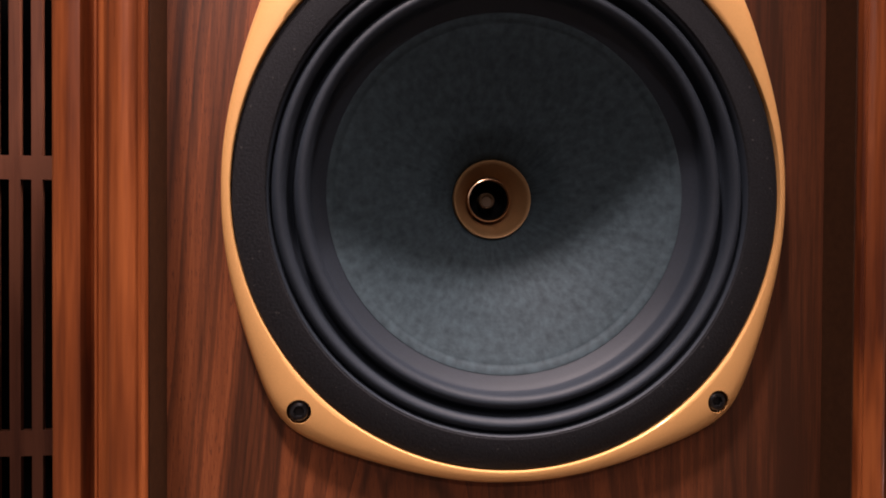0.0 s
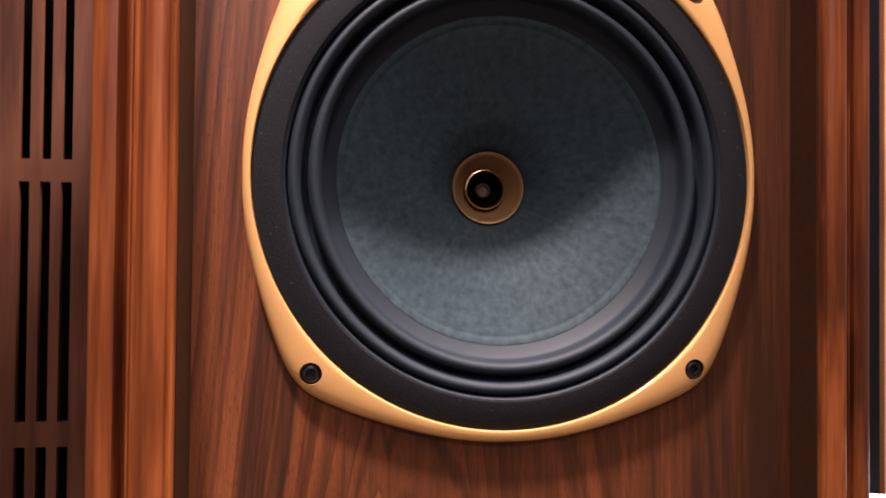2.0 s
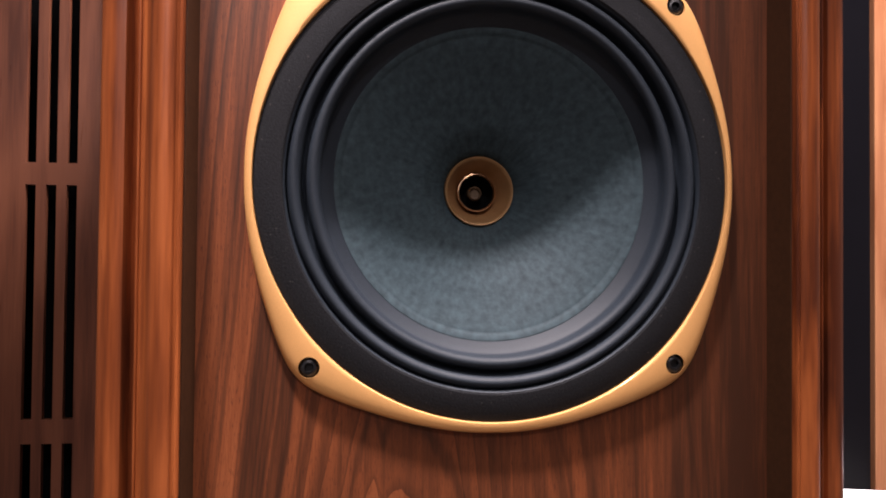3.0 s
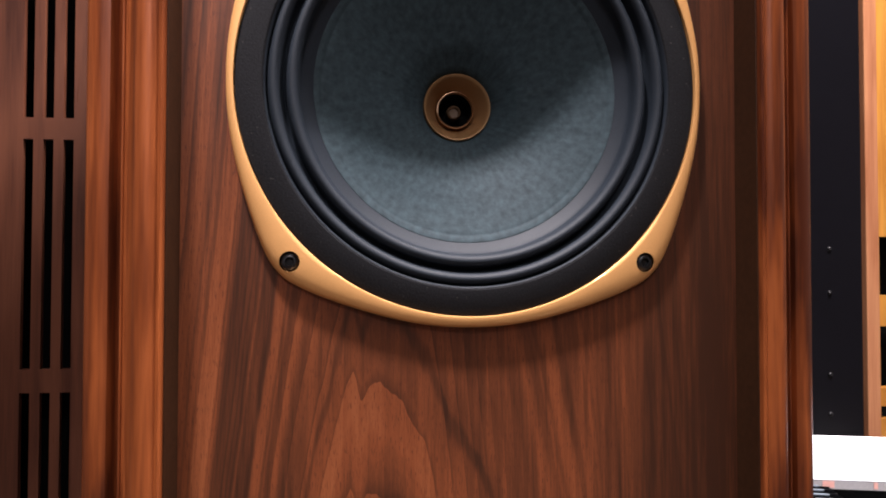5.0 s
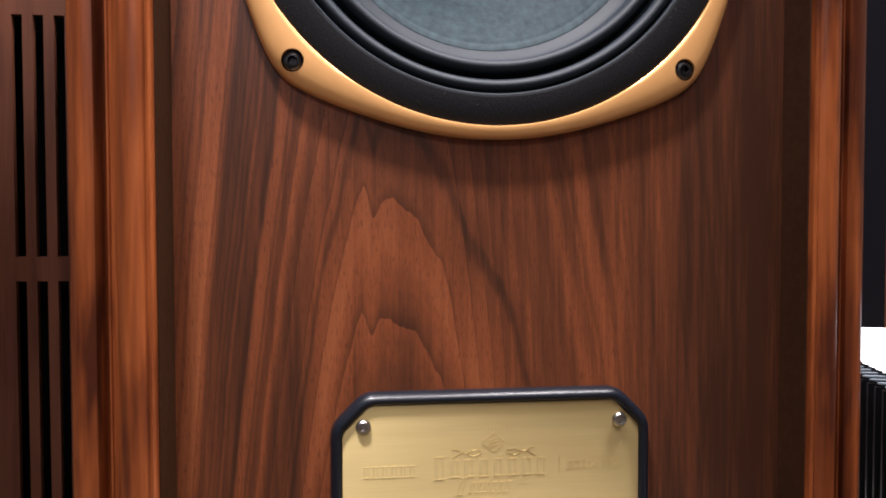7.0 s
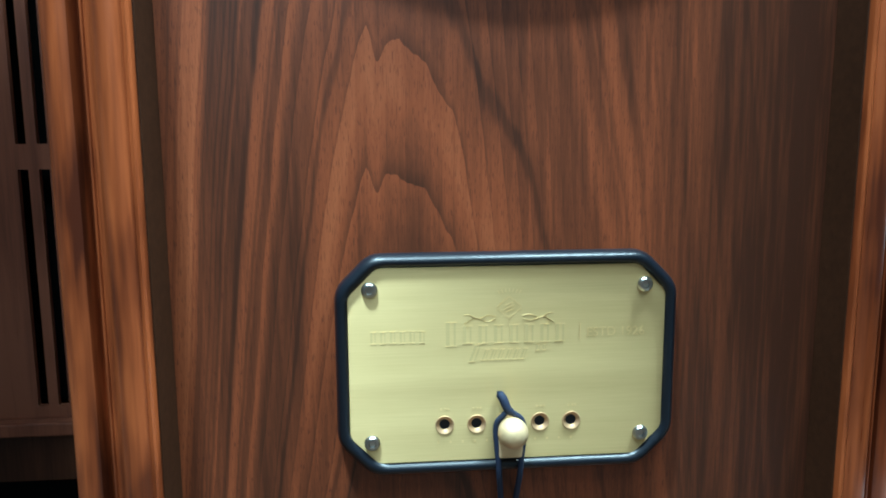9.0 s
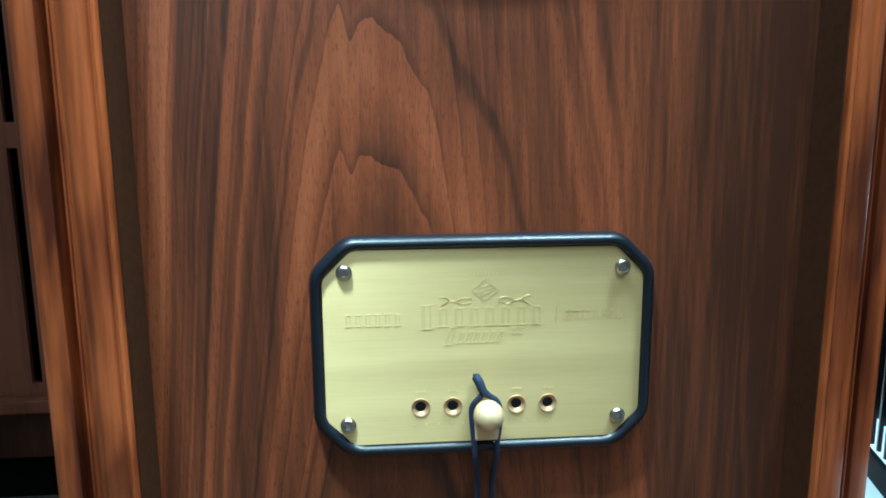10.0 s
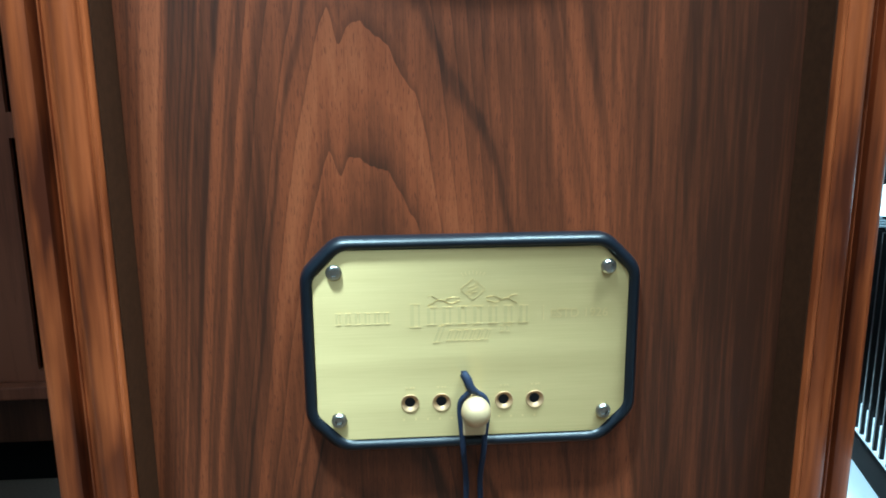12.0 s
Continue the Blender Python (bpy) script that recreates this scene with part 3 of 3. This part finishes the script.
for side in (-1, 1):
    for low in (0, 1):
        curl = [(side * (0.0062 + 0.0150 * k / 14), PLATE_Y, EZ - 0.0042 - 0.0016 * low + 0.0013 * math.sin(k * 0.62 + low * 2.4) * (0.4 + k / 22)) for k in range(15)]
        part("scroll", tube(curl, 0.00018, 6), EMBOSS, panel, smooth=60)
ticks = [(jx + o, JACK_Z + 0.0077, 0.0005, 0.0004, 0) for jx in JACK_X if jx for o in (-0.0016, 0.0004, 0.0018)]
ticks += [(-0.0335 + 0.0058 * k, JACK_Z - 0.0085, 0.0005, 0.0005, 0) for k in range(12) if k not in (5, 6)]
raised("scale_mark", ticks, PLATE_Y, 0.00012, EMBOSS, panel)

# selector pin in the middle jack, with its cord
KX, KZ = 0.0004, 0.2600
pin = thing("selector_pin", "gold selector pin with a knotted navy cord", "pin", (0, 0, 0))
part("knob", lathe([(0.0, -0.0235), (0.0030, -0.0231), (0.0052, -0.0215), (0.0066, -0.0190), (0.0071, -0.0160), (0.0066, -0.0132), (0.0052, -0.0118), (0.0042, -0.0112),
                    (0.0040, -0.0105), (0.0058, -0.0098), (0.0060, -0.0070), (0.0, -0.0068)], (KX, 0, KZ), 40), KNOBGOLD, pin, "satin gold ball knob", smooth=50)
part("pin_base", box(-0.0056, 0.0060, -0.0125, -0.0064, 0.2462, 0.2590, 0.0008), KNOBGOLD, pin)
bm = tube(smooth_line([(-0.0046, -0.0078, 0.2775), (-0.0044, -0.0088, 0.2752), (-0.0026, -0.0100, 0.2715), (-0.0008, -0.0108, 0.2690), (0.0020, -0.0108, 0.2672), (0.0052, -0.0106, 0.2645),
                       (0.0066, -0.0104, 0.2600), (0.0062, -0.0108, 0.2530), (0.0052, -0.0112, 0.2440), (0.0046, -0.0108, 0.2360), (0.0036, -0.0060, 0.2200),
                       (0.0040, -0.0040, 0.2050), (0.0020, -0.0035, 0.1900), (0.0004, -0.0035, 0.1700)]), 0.0014, 10)
tube(smooth_line([(-0.0038, -0.0085, 0.2740), (-0.0012, -0.0112, 0.2700), (-0.0030, -0.0110, 0.2672), (-0.0058, -0.0106, 0.2640), (-0.0068, -0.0104, 0.2600), (-0.0064, -0.0108, 0.2530),
                  (-0.0056, -0.0112, 0.2440), (-0.0050, -0.0108, 0.2360), (-0.0034, -0.0060, 0.2200), (-0.0030, -0.0040, 0.2050), (-0.0018, -0.0035, 0.1900), (-0.0004, -0.0035, 0.1700)]), 0.0014, 10, bm)
tube(smooth_line([(-0.0050, -0.0092, 0.2768), (-0.0034, -0.0106, 0.2745), (-0.0014, -0.0116, 0.2700), (0.0004, -0.0112, 0.2682)]), lambda t: 0.0022 - 0.0006 * abs(t - 0.4), 10, bm)
part("cord", bm, CORD, pin, "navy braided cord", smooth=60)

# ---- the second loudspeaker, behind: slotted port panel ----
port = thing("port_loudspeaker", "large walnut loudspeaker with tall vertical port slots", "loudspeaker")
SY = 0.402
slots_x = [(-0.4042, -0.3942), (-0.3844, -0.3744), (-0.3647, -0.3545)]
slots_z = [(0.1335, 0.3700), (0.3945, 0.6325), (0.6550, 0.8900)]
panel_b = part("port_panel", box(-0.486, -0.326, SY, SY + 0.006, 0.1205, 0.930), PORTWOOD, port)
cut = bmesh.new()
for a, b in slots_x:
    for z0, z1 in slots_z:
        box(a, b, SY - 0.02, SY + 0.04, z0, z1, bm=cut)
solid_of(panel_b, cut)
# one black sheet stands in for the shade inside the slots
part("slot_shade_sheet", box(-0.476, -0.336, SY + 0.060, SY + 0.075, 0.12, 0.94), SHADEBLACK, port)
part("front_baffle", box(-0.3255, -0.10, SY - 0.006, SY + 0.020, 0.05, 0.98, 0.002), SIDE, port)
part("front_baffle", box(-0.90, -0.4865, SY - 0.004, SY + 0.020, 0.05, 0.98, 0.002), SIDE, port)
part("cabinet_body", box(-0.90, -0.10, SY + 0.076, SY + 0.42, 0.05, 0.98, 0.003), SIDE, port)
part("ledge", box(-0.486, -0.326, SY - 0.014, SY + 0.020, 0.1060, 0.1200, 0.002), PORTWOOD, port)
part("lower_panel", box(-0.486, -0.326, SY, SY + 0.018, 0.054, 0.1056), SIDE, port)
# black block; the shade of the gap below the cabinet is its colour
part("plinth", box(-0.88, -0.12, SY + 0.02, SY + 0.40, 0.0, 0.0498), SHADEBLACK, port)

# ---- the amplifier on its platform ----
platform = thing("platform", "low white platform with a glowing top, under the amplifier", "platform")
part("platform_body", box(0.235, 0.95, -0.30, 0.42, 0.0, 0.1196, 0.004), PALE, platform)
part("platform_top", box(0.237, 0.948, -0.298, 0.418, 0.1200, 0.1250, 0.0015), TOPGLOW, platform, "softly glowing white top")
AMP = pose(0.296, 0.130, 0.125, 0, 0, -16)
amp = thing("amplifier", "black power amplifier with rows of vertical heatsink fins", "amplifier")
amp.matrix_world = AMP
for fx in (0.03, 0.33):
    for fy in (-0.30, 0.06):
        part("foot", lathe([(0.0, -0.0075), (0.014, -0.0075), (0.016, -0.005), (0.016, 0.0075), (0.0, 0.0075)], (0, 0, 0), 24), FIN, amp).matrix_local = Matrix.Translation((fx, fy, 0.0075)) @ Matrix.Rotation(radians(90), 4, "X")
part("base_plate", box(0.0, 0.36, -0.34, 0.10, 0.0152, 0.036, 0.002), MATTE, amp)
part("chassis", box(0.028, 0.332, -0.33, 0.066, 0.056, 0.170, 0.003), MATTE, amp, "matte black case")
for k in range(12):
    part("grille_slat", box(0.040 + 0.0245 * k, 0.050 + 0.0245 * k, -0.320, 0.058, 0.1695, 0.1735, 0.001), MATTE, amp)
# made-up strip that glows to brighten the gaps between the fins
part("gap_glow_strip", box(0.0025, 0.330, -0.328, 0.064, 0.0362, 0.0600), GAPGLOW, amp, "glowing white strip added to brighten the gaps between the fins")
fin_bm = extrude_z([(0.0, -0.0012), (0.0008, -0.0019), (0.027, -0.0019), (0.027, 0.0019), (0.0008, 0.0019), (0.0, 0.0012)], 0.041, 0.190)
bmesh.ops.bevel(fin_bm, geom=[e for e in fin_bm.edges if all(v.co.z > 0.185 for v in e.verts)], offset=0.002, segments=2, affect="EDGES")
first = part("heatsink_fin", fin_bm, FIN, amp, smooth=40)
first.location = (0, 0.060, 0)
# pale caps paint in the reflection lying on the fin tops
tip_first = part("fin_tip", extrude_z([(0.0015, -0.0008), (0.0035, -0.0017), (0.0140, -0.0017), (0.0165, -0.0008), (0.0165, 0.0008), (0.0140, 0.0017), (0.0035, 0.0017),
                                       (0.0015, 0.0008)], 0.1896, 0.1908), TIPSHEEN, amp, "fin end with its reflection painted pale")
tip_first.location = (0, 0.060, 0)
for k in range(1, 30):
    ob = new("fin_tip", tip_first.data)
    ob.parent = amp
    ob.location = (0, 0.060 - 0.0125 * k, 0)
for k in range(1, 30):
    ob = new("heatsink_fin", first.data)
    ob.parent = amp
    ob.location = (0, 0.060 - 0.0125 * k, 0)
for z in (0.115, 0.150):
    for k in range(0, 29):
        if (k + int(z * 100)) % 2 == 0:
            part("fin_screw", lathe([(0.0, -0.0015), (0.0018, -0.0010), (0.002, 0.0005), (0.0, 0.0005)], (0, 0, 0), 10), NICKEL, amp).matrix_local = Matrix.Translation((0.026, 0.0537 - 0.0125 * k, z)) @ Matrix.Rotation(radians(-90), 4, "Z")

# ---- the lit white sign behind the amplifier ----
sign = thing("lit_sign", "glowing white acrylic display sign with a grey strip", "sign")
sign.matrix_world = pose(0.433, 0.340, 0.125, 0, 0, -14)
# body kept black: the darkness below the strip is in its colour
part("sign_body", box(-0.15, 0.45, 0.006, 0.036, 0.0, 0.1700, 0.003), SHADEBLACK, sign)
part("sign_face", box(-0.145, 0.445, 0.0, 0.0056, 0.1470, 0.1930, 0.001), WHITEGLOW, sign, "glowing white face")
part("strip", box(-0.145, 0.445, 0.0005, 0.0056, 0.1370, 0.1466), GREYTAPE, sign, "grey printed strip")
for bx, bw in ((0.012, 0.0060), (0.060, 0.0020)):
    raised("print_bar", [(bx, 0.1420, bw, 0.0034, 0)], 0.0003, 0.0008, PINK, sign)

# ---- black rack panel and the orange wood cabinet in the far corner ----
RY = 0.67
rack = thing("rack_panel", "tall black lacquered panel with paired screws", "panel")
part("panel_sheet", box(0.44, 0.7380, RY, RY + 0.025, 0.0, 1.60, 0.002), RACK, rack)
part("panel_edge", box(0.7383, 0.7455, RY + 0.010, RY + 0.025, 0.0, 1.60), SHADEBLACK, rack)
for z in (0.202, 0.270, 0.332, 0.461, 0.530):
    part("screw", lathe([(0.0, -0.0024), (0.0024, -0.0022), (0.0034, -0.0010), (0.0037, 0.001), (0.0, 0.001)], (0.682, RY - 0.0005, z), 16), BLACKSTEEL, rack, smooth=50)
cabinet = thing("wood_cabinet", "orange wooden cabinet with dark rectangular openings", "cabinet")
part("stile", box(0.7458, 0.7680, RY - 0.001, RY + 0.025, 0.0, 1.60, 0.002), OAK, cabinet)
face = part("cabinet_face", box(0.7685, 1.35, RY + 0.002, RY + 0.020, 0.0, 1.60), AMBER, cabinet)
cut = bmesh.new()
for z0, z1 in ((0.10, 0.2300), (0.2610, 0.2800), (0.3090, 0.4070), (0.4560, 0.5500)):
    box(0.7700, 1.32, RY - 0.03, RY + 0.05, z0, z1, bm=cut)
solid_of(face, cut)
# black sheet: the shade inside the openings is in its colour
part("cabinet_back", box(0.7455, 1.35, RY + 0.045, RY + 0.055, 0.0, 1.60), SHADEBLACK, cabinet)

# ---- ceiling lights ----
# fixtures out of view; the second of each kind only holds added fill
for px, py, wide, _ in PANELS:
    light = thing("ceiling_panel", "square white ceiling light panel with a metal frame", "ceiling light", (px, py, ZTOP), "ceiling panels")
    a, b = wide / 2 + 0.035, wide / 2 + 0.005
    for x0, x1, y0, y1 in ((-a, a, -a, -b), (-a, a, b, a), (-a, -b, 0.001 - b, b - 0.001), (b, a, 0.001 - b, b - 0.001)):
        part("frame", box(x0, x1, y0, y1, -0.05, -0.001, 0.004), LAMPBODY, light)
for eye, *_ in SPOTS:
    spot = thing("ceiling_spotlight", "round ceiling spotlight with a white rim", "ceiling light", (eye[0], eye[1], ZTOP), "ceiling spotlights")
    part("rim", lathe([(0.20, 0.0), (0.20, 0.012), (0.185, 0.016), (0.182, 0.004), (0.182, 0.0)], (0, 0, 0), 48, closed=True), LAMPBODY, spot).matrix_local = Matrix.Rotation(radians(-90), 4, "X")
